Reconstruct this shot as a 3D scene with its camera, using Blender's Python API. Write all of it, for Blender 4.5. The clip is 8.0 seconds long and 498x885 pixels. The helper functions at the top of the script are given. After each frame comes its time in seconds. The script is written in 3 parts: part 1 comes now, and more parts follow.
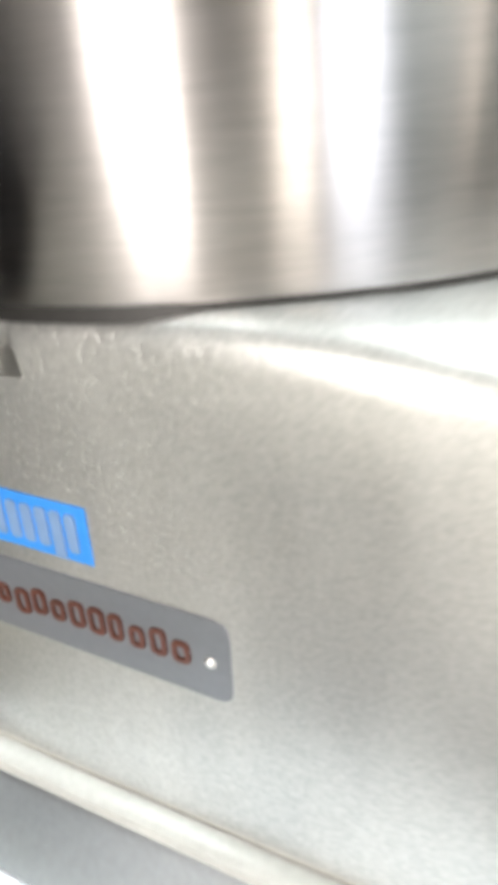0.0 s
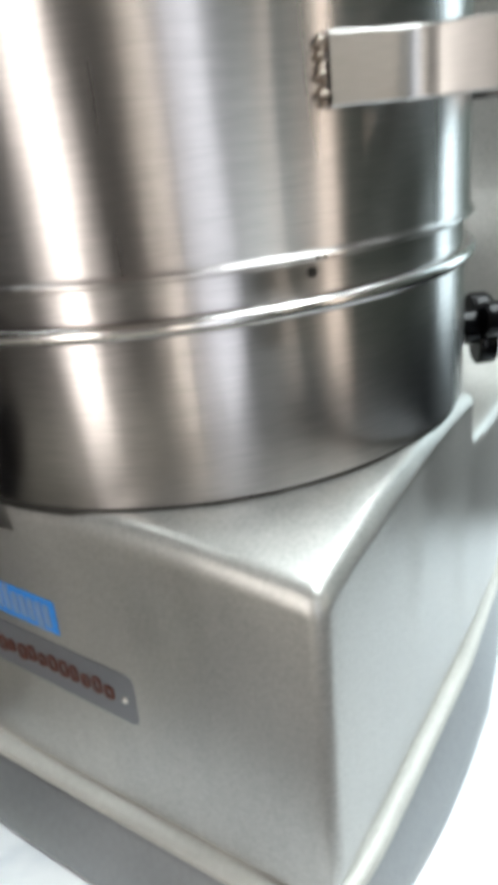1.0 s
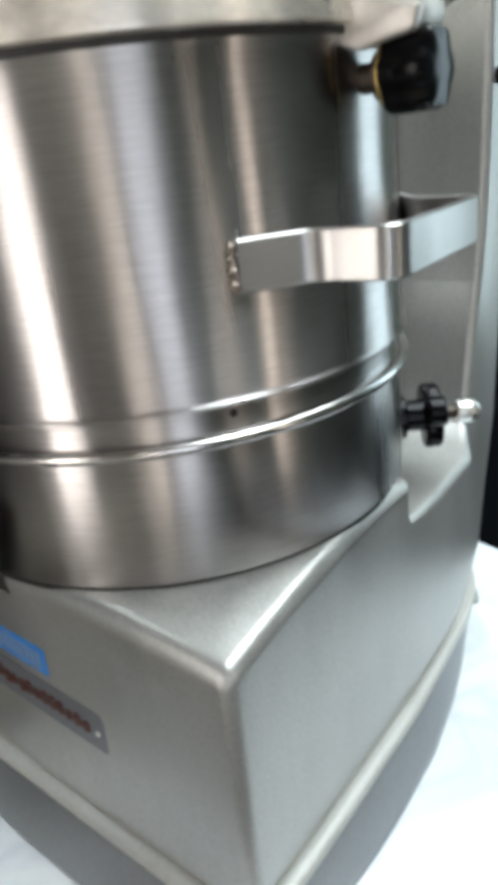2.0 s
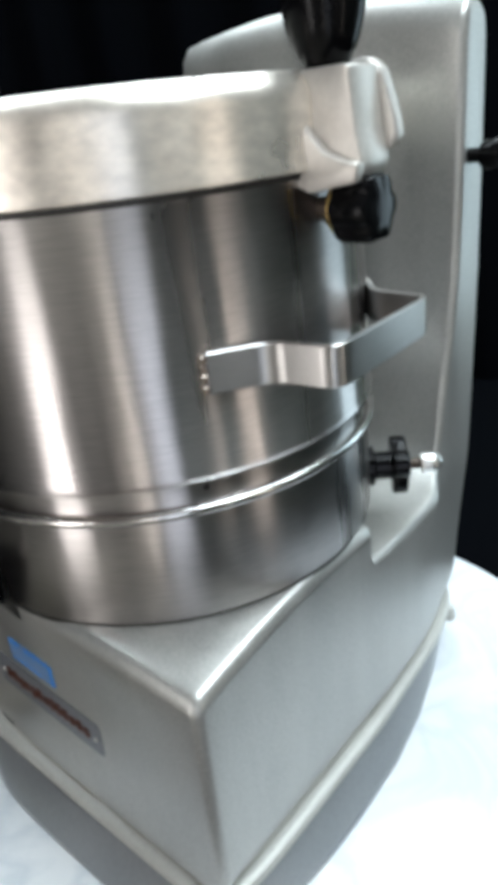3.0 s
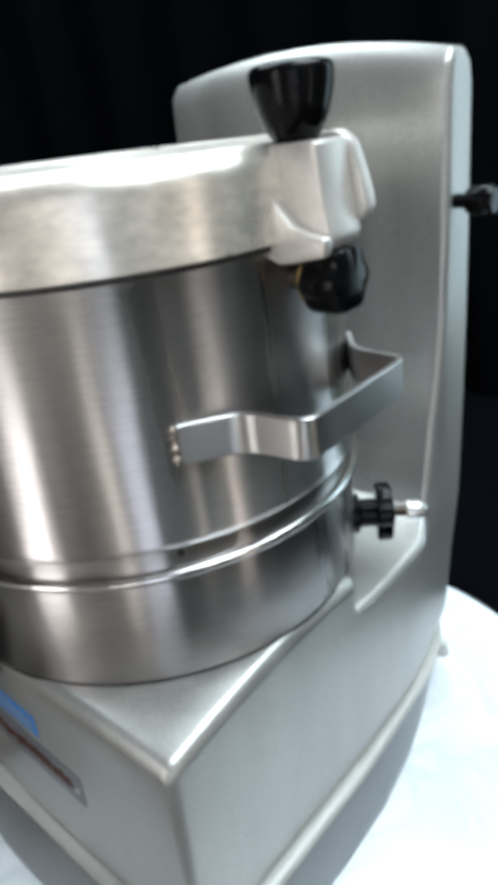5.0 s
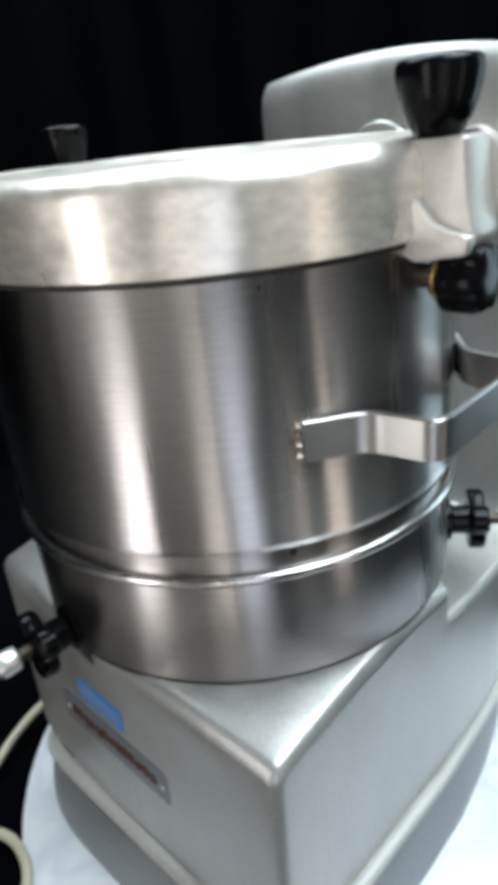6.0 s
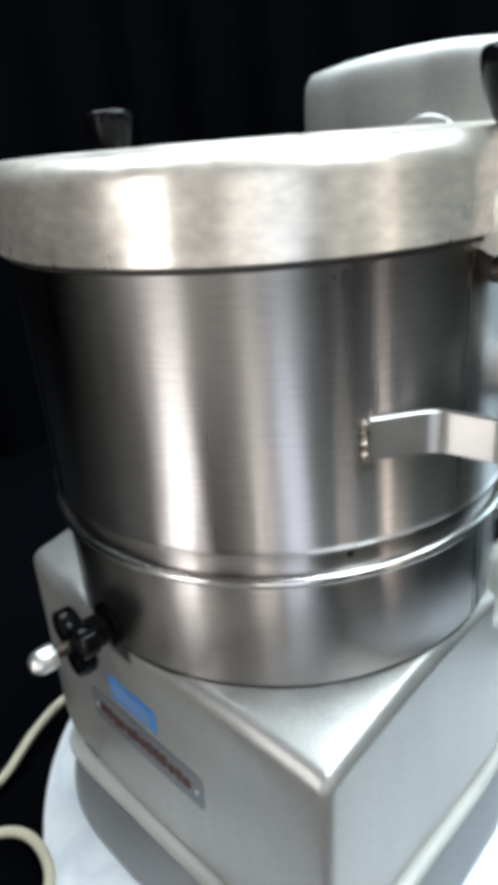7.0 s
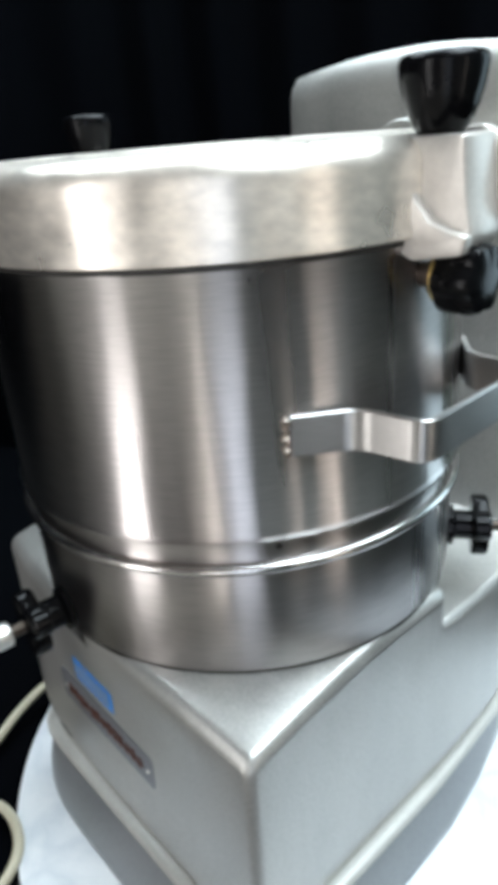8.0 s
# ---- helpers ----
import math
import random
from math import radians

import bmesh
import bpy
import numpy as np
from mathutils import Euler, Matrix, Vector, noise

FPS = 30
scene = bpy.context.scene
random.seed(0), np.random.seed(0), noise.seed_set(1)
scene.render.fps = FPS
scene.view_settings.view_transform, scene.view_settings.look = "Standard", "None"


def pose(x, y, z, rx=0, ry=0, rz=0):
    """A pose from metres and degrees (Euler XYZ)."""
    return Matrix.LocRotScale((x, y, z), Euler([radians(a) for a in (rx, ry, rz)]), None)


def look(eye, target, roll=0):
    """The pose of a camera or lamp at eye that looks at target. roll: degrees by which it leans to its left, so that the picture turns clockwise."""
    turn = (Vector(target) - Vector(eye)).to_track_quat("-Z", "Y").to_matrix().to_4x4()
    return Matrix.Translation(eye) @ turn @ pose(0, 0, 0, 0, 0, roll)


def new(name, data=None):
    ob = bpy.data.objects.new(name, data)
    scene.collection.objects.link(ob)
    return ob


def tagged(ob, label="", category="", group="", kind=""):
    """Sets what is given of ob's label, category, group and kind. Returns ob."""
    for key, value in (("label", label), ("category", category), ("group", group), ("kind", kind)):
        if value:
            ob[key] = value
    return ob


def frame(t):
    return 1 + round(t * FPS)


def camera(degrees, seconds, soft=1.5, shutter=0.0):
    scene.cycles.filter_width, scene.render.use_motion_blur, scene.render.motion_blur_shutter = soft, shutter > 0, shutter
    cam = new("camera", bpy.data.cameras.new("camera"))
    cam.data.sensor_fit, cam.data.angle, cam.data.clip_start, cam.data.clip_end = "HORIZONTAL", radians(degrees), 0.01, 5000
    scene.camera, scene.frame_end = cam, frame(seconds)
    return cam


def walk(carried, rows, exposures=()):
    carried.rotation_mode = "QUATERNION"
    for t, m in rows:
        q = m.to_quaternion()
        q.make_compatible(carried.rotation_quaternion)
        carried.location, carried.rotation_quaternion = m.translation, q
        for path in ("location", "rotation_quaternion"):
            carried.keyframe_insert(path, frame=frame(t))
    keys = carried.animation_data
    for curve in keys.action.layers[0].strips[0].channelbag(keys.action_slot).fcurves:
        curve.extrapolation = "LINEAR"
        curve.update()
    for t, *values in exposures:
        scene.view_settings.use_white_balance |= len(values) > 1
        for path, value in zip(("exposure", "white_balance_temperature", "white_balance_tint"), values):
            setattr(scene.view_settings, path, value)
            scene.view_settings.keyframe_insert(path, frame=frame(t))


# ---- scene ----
cam = camera(40.0, 8.0, soft=8.0, shutter=0.5)
PATH = [
    (0.0, 0.1373, -0.2777, 0.2778, 64.498, 4.905, 26.946),
    (0.5, 0.2058, -0.3037, 0.3302, 65.460, 5.651, 30.978),
    (1.0, 0.2570, -0.3194, 0.3758, 66.313, 5.868, 32.545),
    (1.5, 0.2959, -0.3122, 0.4093, 66.577, 6.947, 35.048),
    (2.8, 0.3766, -0.3215, 0.4995, 65.700, 5.600, 39.900),
    (3.0, 0.3833, -0.3187, 0.5123, 64.879, 6.105, 39.970),
    (3.5, 0.3912, -0.3016, 0.5379, 64.592, 6.066, 39.306),
    (4.0, 0.3960, -0.2857, 0.5435, 64.220, 6.424, 38.732),
    (4.2, 0.3964, -0.2835, 0.5471, 63.991, 6.412, 38.693),
    (5.5, 0.3756, -0.3030, 0.5419, 65.424, 6.137, 42.520),
    (6.0, 0.3500, -0.3221, 0.5443, 65.421, 5.563, 43.512),
    (6.5, 0.3299, -0.3353, 0.5420, 65.475, 4.820, 43.659),
    (7.0, 0.3189, -0.3360, 0.5395, 65.421, 4.186, 44.157),
    (7.5, 0.3466, -0.3333, 0.5411, 65.756, 3.086, 46.562),
    (8.0, 0.3696, -0.3058, 0.5405, 65.483, 4.202, 47.606),
]
walk(cam, [(t, pose(*r)) for t, *r in PATH], exposures=[(0.0, 1.67, 6900, 13), (0.5, 1.14, 6900, 13), (1.0, 0.46, 6900, 13), (1.5, 0.16, 6850, 12), (3.0, 0.02, 6550, 12), (5.5, 0.03, 6450, 12), (6.0, 0.02, 6450, 12), (6.5, 0.20, 6480, 12), (8.0, 0.26, 6450, 12)])

# ---- light ----
world = bpy.data.worlds.new("room_dark")
scene.world = world
world.use_nodes = True
world.node_tree.nodes["Background"].inputs[0].default_value = (0.55, 0.6, 0.7, 1)
world.node_tree.nodes["Background"].inputs[1].default_value = 0.004


def area(name, eye, target, w, h, power, colour):
    d = bpy.data.lights.new(name, "AREA")
    d.shape, d.size, d.size_y, d.energy, d.color = "RECTANGLE", w, h, power, colour
    ob = new(name, d)
    ob.matrix_world = look(eye, target)
    return ob


def polar(az, r, z):
    a = radians(az)
    return (r * math.cos(a), r * math.sin(a), z)


AIM = (0, 0, 0.35)
area("window_light", polar(-90, 2.3, 0.52), AIM, 0.52, 2.4, 16.5, (1.0, 0.99, 0.97))
area("window_light", polar(-55, 2.4, 0.40), AIM, 0.09, 2.5, 3.8, (1.0, 0.96, 0.88))
area("window_light", polar(-42, 2.4, 0.40), AIM, 0.46, 2.5, 7.6, (0.78, 0.87, 1.0))
area("window_light", polar(-18, 2.3, 0.40), AIM, 0.11, 2.5, 1.0, (1.0, 0.90, 0.80))
area("window_light", polar(0, 2.3, 0.40), AIM, 0.16, 2.5, 3.8, (1.0, 0.90, 0.80))
area("window_light", polar(63, 2.2, 0.7), AIM, 0.60, 1.8, 9, (0.66, 0.88, 1.0))
area("ceiling_light", (0.70, 0.42, 2.1), (0.1, 0.1, 0), 1.7, 0.9, 62, (0.80, 0.94, 1.0))
area("ceiling_light", (-0.75, 0.45, 2.2), (0.0, 0.1, 0), 2.2, 1.0, 58, (0.80, 0.94, 1.0))


# ---- materials ----
def material(name, base, metal=0.0, rough=0.5, grain=0.0, scale=200.0, stretch=(1, 1, 1), tone=0.15, blotch=14.0, rough_var=0.1, aniso=0.0, coat=0.0, streak=1.0, wave=0.0):
    m = bpy.data.materials.new(name)
    m.use_nodes = True
    nt = m.node_tree
    b = nt.nodes["Principled BSDF"]
    b.inputs["Metallic"].default_value = metal
    b.inputs["Coat Weight"].default_value = coat
    co = nt.nodes.new("ShaderNodeTexCoord")
    mp = nt.nodes.new("ShaderNodeMapping")
    mp.inputs["Scale"].default_value = stretch
    nt.links.new(co.outputs["Object"], mp.inputs["Vector"])
    big = nt.nodes.new("ShaderNodeTexNoise")
    big.inputs["Scale"].default_value, big.inputs["Detail"].default_value = blotch, 4
    mq = nt.nodes.new("ShaderNodeMapping")
    mq.inputs["Scale"].default_value = (1, 1, streak)
    nt.links.new(co.outputs["Object"], mq.inputs["Vector"])
    nt.links.new(mq.outputs["Vector"], big.inputs["Vector"])
    small = nt.nodes.new("ShaderNodeTexNoise")
    small.inputs["Scale"].default_value, small.inputs["Detail"].default_value = scale, 3
    nt.links.new(mp.outputs["Vector"], small.inputs["Vector"])
    mix = nt.nodes.new("ShaderNodeMath")
    mix.operation = "ADD"
    nt.links.new(big.outputs["Fac"], mix.inputs[0])
    nt.links.new(small.outputs["Fac"], mix.inputs[1])
    ramp = nt.nodes.new("ShaderNodeMapRange")
    ramp.inputs["From Min"].default_value, ramp.inputs["From Max"].default_value = 0.6, 1.4
    ramp.inputs["To Min"].default_value, ramp.inputs["To Max"].default_value = 1 - tone, 1 + tone
    nt.links.new(mix.outputs[0], ramp.inputs["Value"])
    mul = nt.nodes.new("ShaderNodeVectorMath")
    mul.operation = "SCALE"
    mul.inputs[0].default_value = base
    nt.links.new(ramp.outputs[0], mul.inputs["Scale"])
    nt.links.new(mul.outputs[0], b.inputs["Base Color"])
    rr = nt.nodes.new("ShaderNodeMapRange")
    rr.inputs["From Min"].default_value, rr.inputs["From Max"].default_value = 0.3, 0.7
    rr.inputs["To Min"].default_value, rr.inputs["To Max"].default_value = max(rough - rough_var, 0.03), rough + rough_var
    nt.links.new(big.outputs["Fac"], rr.inputs["Value"])
    nt.links.new(rr.outputs[0], b.inputs["Roughness"])
    if grain:
        bump = nt.nodes.new("ShaderNodeBump")
        bump.inputs["Strength"].default_value, bump.inputs["Distance"].default_value = grain, 0.001
        nt.links.new(small.outputs["Fac"], bump.inputs["Height"])
        nt.links.new(bump.outputs[0], b.inputs["Normal"])
    if wave:
        # hand-beaten unevenness, long along the height
        mw = nt.nodes.new("ShaderNodeMapping")
        mw.inputs["Scale"].default_value = (1, 1, 0.22)
        nt.links.new(co.outputs["Object"], mw.inputs["Vector"])
        dent = nt.nodes.new("ShaderNodeTexNoise")
        dent.inputs["Scale"].default_value, dent.inputs["Detail"].default_value = 26, 1.5
        nt.links.new(mw.outputs["Vector"], dent.inputs["Vector"])
        soft = nt.nodes.new("ShaderNodeBump")
        soft.inputs["Strength"].default_value, soft.inputs["Distance"].default_value = wave, 0.004
        nt.links.new(dent.outputs["Fac"], soft.inputs["Height"])
        if grain:
            nt.links.new(soft.outputs[0], bump.inputs["Normal"])
        else:
            nt.links.new(soft.outputs[0], b.inputs["Normal"])
    if aniso:
        tg = nt.nodes.new("ShaderNodeTangent")
        tg.direction_type, tg.axis = "RADIAL", "Z"
        b.inputs["Anisotropic"].default_value = aniso
        b.inputs["Anisotropic Rotation"].default_value = 0.25
        nt.links.new(tg.outputs[0], b.inputs["Tangent"])
    return m


def pitted(*args):
    """Enamel whose coat is pitted in patches and worn smooth between them."""
    m = material(*args)
    nt = m.node_tree
    b = nt.nodes["Principled BSDF"]
    co = nt.nodes.new("ShaderNodeTexCoord")
    pit = nt.nodes.new("ShaderNodeTexNoise")
    pit.inputs["Scale"].default_value, pit.inputs["Detail"].default_value = 430, 2
    patch = nt.nodes.new("ShaderNodeVectorMath")
    patch.operation = "DISTANCE"
    patch.inputs[1].default_value = (-0.02, -0.15, 0.20)
    wob = nt.nodes.new("ShaderNodeTexNoise")
    wob.inputs["Scale"].default_value = 30
    for n, k in ((pit, "Vector"), (patch, 0), (wob, "Vector")):
        nt.links.new(co.outputs["Object"], n.inputs[k])
    a = nt.nodes.new("ShaderNodeMapRange")
    a.inputs["From Min"].default_value, a.inputs["From Max"].default_value = 0.30, 0.46
    nt.links.new(pit.outputs["Fac"], a.inputs["Value"])
    far = nt.nodes.new("ShaderNodeMath")
    far.operation = "MULTIPLY_ADD"
    far.inputs[1].default_value = 0.10
    nt.links.new(wob.outputs["Fac"], far.inputs[0])
    nt.links.new(patch.outputs["Value"], far.inputs[2])
    p = nt.nodes.new("ShaderNodeMapRange")
    p.inputs["From Min"].default_value, p.inputs["From Max"].default_value = 0.17, 0.09
    p.inputs["To Max"].default_value = 0.9
    nt.links.new(far.outputs[0], p.inputs["Value"])
    bump = nt.nodes.new("ShaderNodeBump")
    bump.inputs["Distance"].default_value = 0.0002
    nt.links.new(p.outputs[0], bump.inputs["Strength"])
    nt.links.new(a.outputs[0], bump.inputs["Height"])
    old = b.inputs["Normal"].links[0].from_node
    nt.links.new(bump.outputs[0], old.inputs["Normal"])
    return m


# tall tone streaks in the base colour stand in for room reflections
STEEL = material("brushed_stainless_steel", (0.45, 0.425, 0.415), 1.0, 0.31, 0.022, 60, (1, 1, 30), 0.24, 26, 0.07, 0.9, 0.0, 0.06, 0.28)
LID = material("satin_aluminium", (0.85, 0.785, 0.70), 0.74, 0.34, 0.04, 90, (1, 1, 2), 0.24, 30, 0.09, 0.5, 0.0, 0.7, 0.3)
BRACKET = material("matte_cast_aluminium", (0.62, 0.585, 0.54), 0.5, 0.40, 0.06, 300, (1, 1, 1), 0.10, 40, 0.08)
CAST = pitted("cast_grey_enamel", (0.45, 0.447, 0.425), 0.64, 0.36, 0.05, 520, (1, 1, 1), 0.22, 24, 0.07, 0.0, 0.0, 0.2)
SKIRT = material("skirt_grey_enamel", (0.29, 0.305, 0.315), 0.45, 0.36, 0.2, 280, (1, 1, 1), 0.10, 12, 0.08)
GASKET = material("pale_gasket", (0.52, 0.515, 0.48), 0.15, 0.42, 0.2, 260, (1, 1, 1), 0.10, 30, 0.08)
STRAP = material("strap_steel", (0.46, 0.445, 0.43), 1.0, 0.36, 0.08, 120, (1, 1, 8), 0.08, 25, 0.06, 0.6)
POLISHED = material("polished_steel", (0.66, 0.64, 0.62), 1.0, 0.22, 0.03, 120, (1, 1, 8), 0.06, 25, 0.05)
CHROME = material("bright_steel", (0.80, 0.79, 0.76), 0.9, 0.30, 0.02, 200, (1, 1, 1), 0.05, 30, 0.04)
BRASS = material("brass", (0.62, 0.44, 0.16), 1.0, 0.3, 0.02, 200, (1, 1, 1), 0.08, 40, 0.05)
WELD = material("weld_metal", (0.40, 0.34, 0.29), 0.9, 0.34, 0.6, 700, (1, 1, 1), 0.6, 260, 0.14)
# near-black that paints shade into gaps, and colours the drain hole
DARK = material("dark_gap_shade", (0.03, 0.028, 0.026), 0.3, 0.5, 0.1, 200, (1, 1, 1), 0.2, 30, 0.08)
BOLT = material("darkened_steel", (0.07, 0.055, 0.045), 0.8, 0.42, 0.1, 300, (1, 1, 1), 0.15, 60, 0.08)
BLACK = material("black_bakelite", (0.003, 0.003, 0.0035), 0.0, 0.17, 0.01, 260, (1, 1, 1), 0.15, 40, 0.06)
BLACK.node_tree.nodes["Principled BSDF"].inputs["Specular IOR Level"].default_value = 0.13
PLATE = material("grey_nameplate", (0.20, 0.21, 0.23), 0.4, 0.40, 0.05, 260, (1, 1, 1), 0.08, 40, 0.06)
BROWN = material("brown_raised_mark", (0.11, 0.034, 0.02), 0.1, 0.45, 0.1, 300, (1, 1, 1), 0.2, 90, 0.08)
BLUE = material("blue_sticker", (0.03, 0.26, 0.72), 0.0, 0.38, 0.03, 200, (1, 1, 1), 0.06, 40, 0.06)
SILVER = material("silver_print", (0.20, 0.32, 0.52), 0.2, 0.45, 0.03, 200, (1, 1, 1), 0.08, 40, 0.06)
CORD = material("cream_cord", (0.50, 0.46, 0.34), 0.0, 0.45, 0.1, 300, (1, 1, 1), 0.10, 30, 0.06)
CLOTH = material("black_cloth", (0.0008, 0.0011, 0.0018), 0.0, 0.95, 0.3, 700, (1, 1, 1), 0.25, 5, 0.05)
CLOTH.node_tree.nodes["Principled BSDF"].inputs["Specular IOR Level"].default_value = 0.03
WALL = material("grey_green_wall", (0.13, 0.155, 0.135), 0.0, 0.7, 0.1, 90, (1, 1, 1), 0.08, 3, 0.05)
# unseen floor, kept pale to bounce light onto the housing front
FLOOR = material("pale_bounce_floor", (0.58, 0.55, 0.48), 0.0, 0.4, 0.1, 60, (1, 1, 1), 0.08, 2, 0.05)
# unseen south and west walls, darkened so the column reflects less
PAINT = material("dimmed_unseen_wall", (0.17, 0.152, 0.142), 0.0, 0.7, 0.1, 60, (1, 1, 1), 0.08, 2, 0.05)
ROOM = material("beige_room_paint", (0.32, 0.265, 0.24), 0.0, 0.7, 0.1, 60, (1, 1, 1), 0.08, 2, 0.05)


def marble():
    m = material("white_marble", (0.78, 0.80, 0.82), 0.0, 0.22, 0.0, 200, (1, 1, 1), 0.03, 20, 0.05)
    nt = m.node_tree
    b = nt.nodes["Principled BSDF"]
    co = nt.nodes.new("ShaderNodeTexCoord")
    n1 = nt.nodes.new("ShaderNodeTexNoise")
    n1.inputs["Scale"].default_value, n1.inputs["Detail"].default_value, n1.inputs["Distortion"].default_value = 7, 8, 1.6
    nt.links.new(co.outputs["Object"], n1.inputs["Vector"])
    r = nt.nodes.new("ShaderNodeValToRGB")
    e = r.color_ramp.elements
    e[0].position, e[0].color = 0.36, (0.80, 0.82, 0.84, 1)
    e[1].position, e[1].color = 0.66, (0.78, 0.81, 0.84, 1)
    v = e.new(0.5)
    v.color = (0.66, 0.70, 0.74, 1)
    w = e.new(0.56)
    w.color = (0.74, 0.77, 0.80, 1)
    nt.links.new(n1.outputs["Fac"], r.inputs[0])
    nt.links.new(r.outputs[0], b.inputs["Base Color"])
    return m


MARBLE = marble()


# ---- mesh helpers ----
def part(name, bm, mat, parent=None, label="", smooth=40):
    bmesh.ops.recalc_face_normals(bm, faces=bm.faces[:])
    me = bpy.data.meshes.new(name)
    bm.to_mesh(me)
    bm.free()
    me.materials.append(mat)
    if smooth:
        me.shade_smooth()
        me.set_sharp_from_angle(angle=radians(smooth))
    ob = new(name, me)
    ob.parent = parent
    if label:
        ob["label"] = label
    return ob


def lathe(profile, segs=96, m=None, closed=False):
    """Turn a profile of (r, z) about z."""
    bm = bmesh.new()
    rings = []
    for r, z in profile:
        if r < 1e-6:
            rings.append([bm.verts.new((0, 0, z))])
        else:
            rings.append([bm.verts.new((r * math.cos(2 * math.pi * i / segs), r * math.sin(2 * math.pi * i / segs), z)) for i in range(segs)])
    pairs = list(zip(rings, rings[1:]))
    if closed:
        pairs.append((rings[-1], rings[0]))
    for a, b in pairs:
        for i in range(segs):
            j = (i + 1) % segs
            if len(a) == 1 and len(b) == 1:
                continue
            if len(a) == 1:
                bm.faces.new((a[0], b[j], b[i]))
            elif len(b) == 1:
                bm.faces.new((a[i], a[j], b[0]))
            else:
                bm.faces.new((a[i], a[j], b[j], b[i]))
    if m:
        bmesh.ops.transform(bm, matrix=m, verts=bm.verts[:])
    return bm


def rounded(pts, r, steps=5):
    """A closed outline with its corners rounded to radius r."""
    out = []
    n = len(pts)
    for i in range(n):
        p, a, b = Vector(pts[i]), Vector(pts[i - 1]), Vector(pts[(i + 1) % n])
        d1, d2 = (a - p).normalized(), (b - p).normalized()
        k = min(r, 0.45 * (a - p).length, 0.45 * (b - p).length)
        s, e = p + d1 * k, p + d2 * k
        for q in range(steps + 1):
            t = q / steps
            out.append(tuple((1 - t) ** 2 * s + 2 * t * (1 - t) * p + t * t * e))
    return out


def prism(outline, axis, lo, hi, bevel=0.0, segs=3):
    """Extrude a closed outline along axis (0, 1 or 2) from lo to hi."""
    bm = bmesh.new()

    def put(p, h):
        c = list(p)
        c.insert(axis, h)
        return c
    a = [bm.verts.new(put(p, lo)) for p in outline]
    b = [bm.verts.new(put(p, hi)) for p in outline]
    n = len(outline)
    bm.faces.new(a[::-1])
    bm.faces.new(b)
    caps = set(bm.edges[:])
    for i in range(n):
        bm.faces.new((a[i], a[(i + 1) % n], b[(i + 1) % n], b[i]))
    bmesh.ops.recalc_face_normals(bm, faces=bm.faces[:])
    if bevel:
        bmesh.ops.bevel(bm, geom=list(caps), offset=bevel, segments=segs, profile=0.5, affect="EDGES", clamp_overlap=True)
    return bm


def loft(outline, axis, lo, hi, r, steps=5, mid=0):
    """Extrude a closed outline along axis, with both end edges rounded to radius r."""
    n = len(outline)
    area2 = sum(outline[i][0] * outline[(i + 1) % n][1] - outline[(i + 1) % n][0] * outline[i][1] for i in range(n))
    sign = 1 if area2 > 0 else -1
    normals = []
    for i in range(n):
        a, p, b = Vector(outline[i - 1]), Vector(outline[i]), Vector(outline[(i + 1) % n])
        e1, e2 = (p - a).normalized(), (b - p).normalized()
        m = Vector((e1.y + e2.y, -e1.x - e2.x)) * sign
        m.normalize()
        normals.append(m / max(m.dot(Vector((e1.y, -e1.x)) * sign), 0.5))
    levels = []
    for k in range(steps + 1):
        t = math.pi / 2 * k / steps
        levels.append((lo + r * (1 - math.sin(t)), r * (1 - math.cos(t))))
    levels = levels[::-1] + [(hi - r * (1 - math.sin(math.pi / 2 * k / steps)), r * (1 - math.cos(math.pi / 2 * k / steps))) for k in range(steps + 1)]
    levels += [(lo + r + (hi - lo - 2 * r) * k / (mid + 1), 0.0) for k in range(1, mid + 1)]
    levels = sorted((h, d) for h, d in levels)
    bm = bmesh.new()
    rings = []
    for h, d in levels:
        ring = []
        for p, m in zip(outline, normals):
            c = [p[0] - m.x * d, p[1] - m.y * d]
            c.insert(axis, h)
            ring.append(bm.verts.new(c))
        rings.append(ring)
    for a, b in zip(rings, rings[1:]):
        for i in range(n):
            bm.faces.new((a[i], a[(i + 1) % n], b[(i + 1) % n], b[i]))
    bm.faces.new(rings[0][::-1])
    bm.faces.new(rings[-1])
    return bm


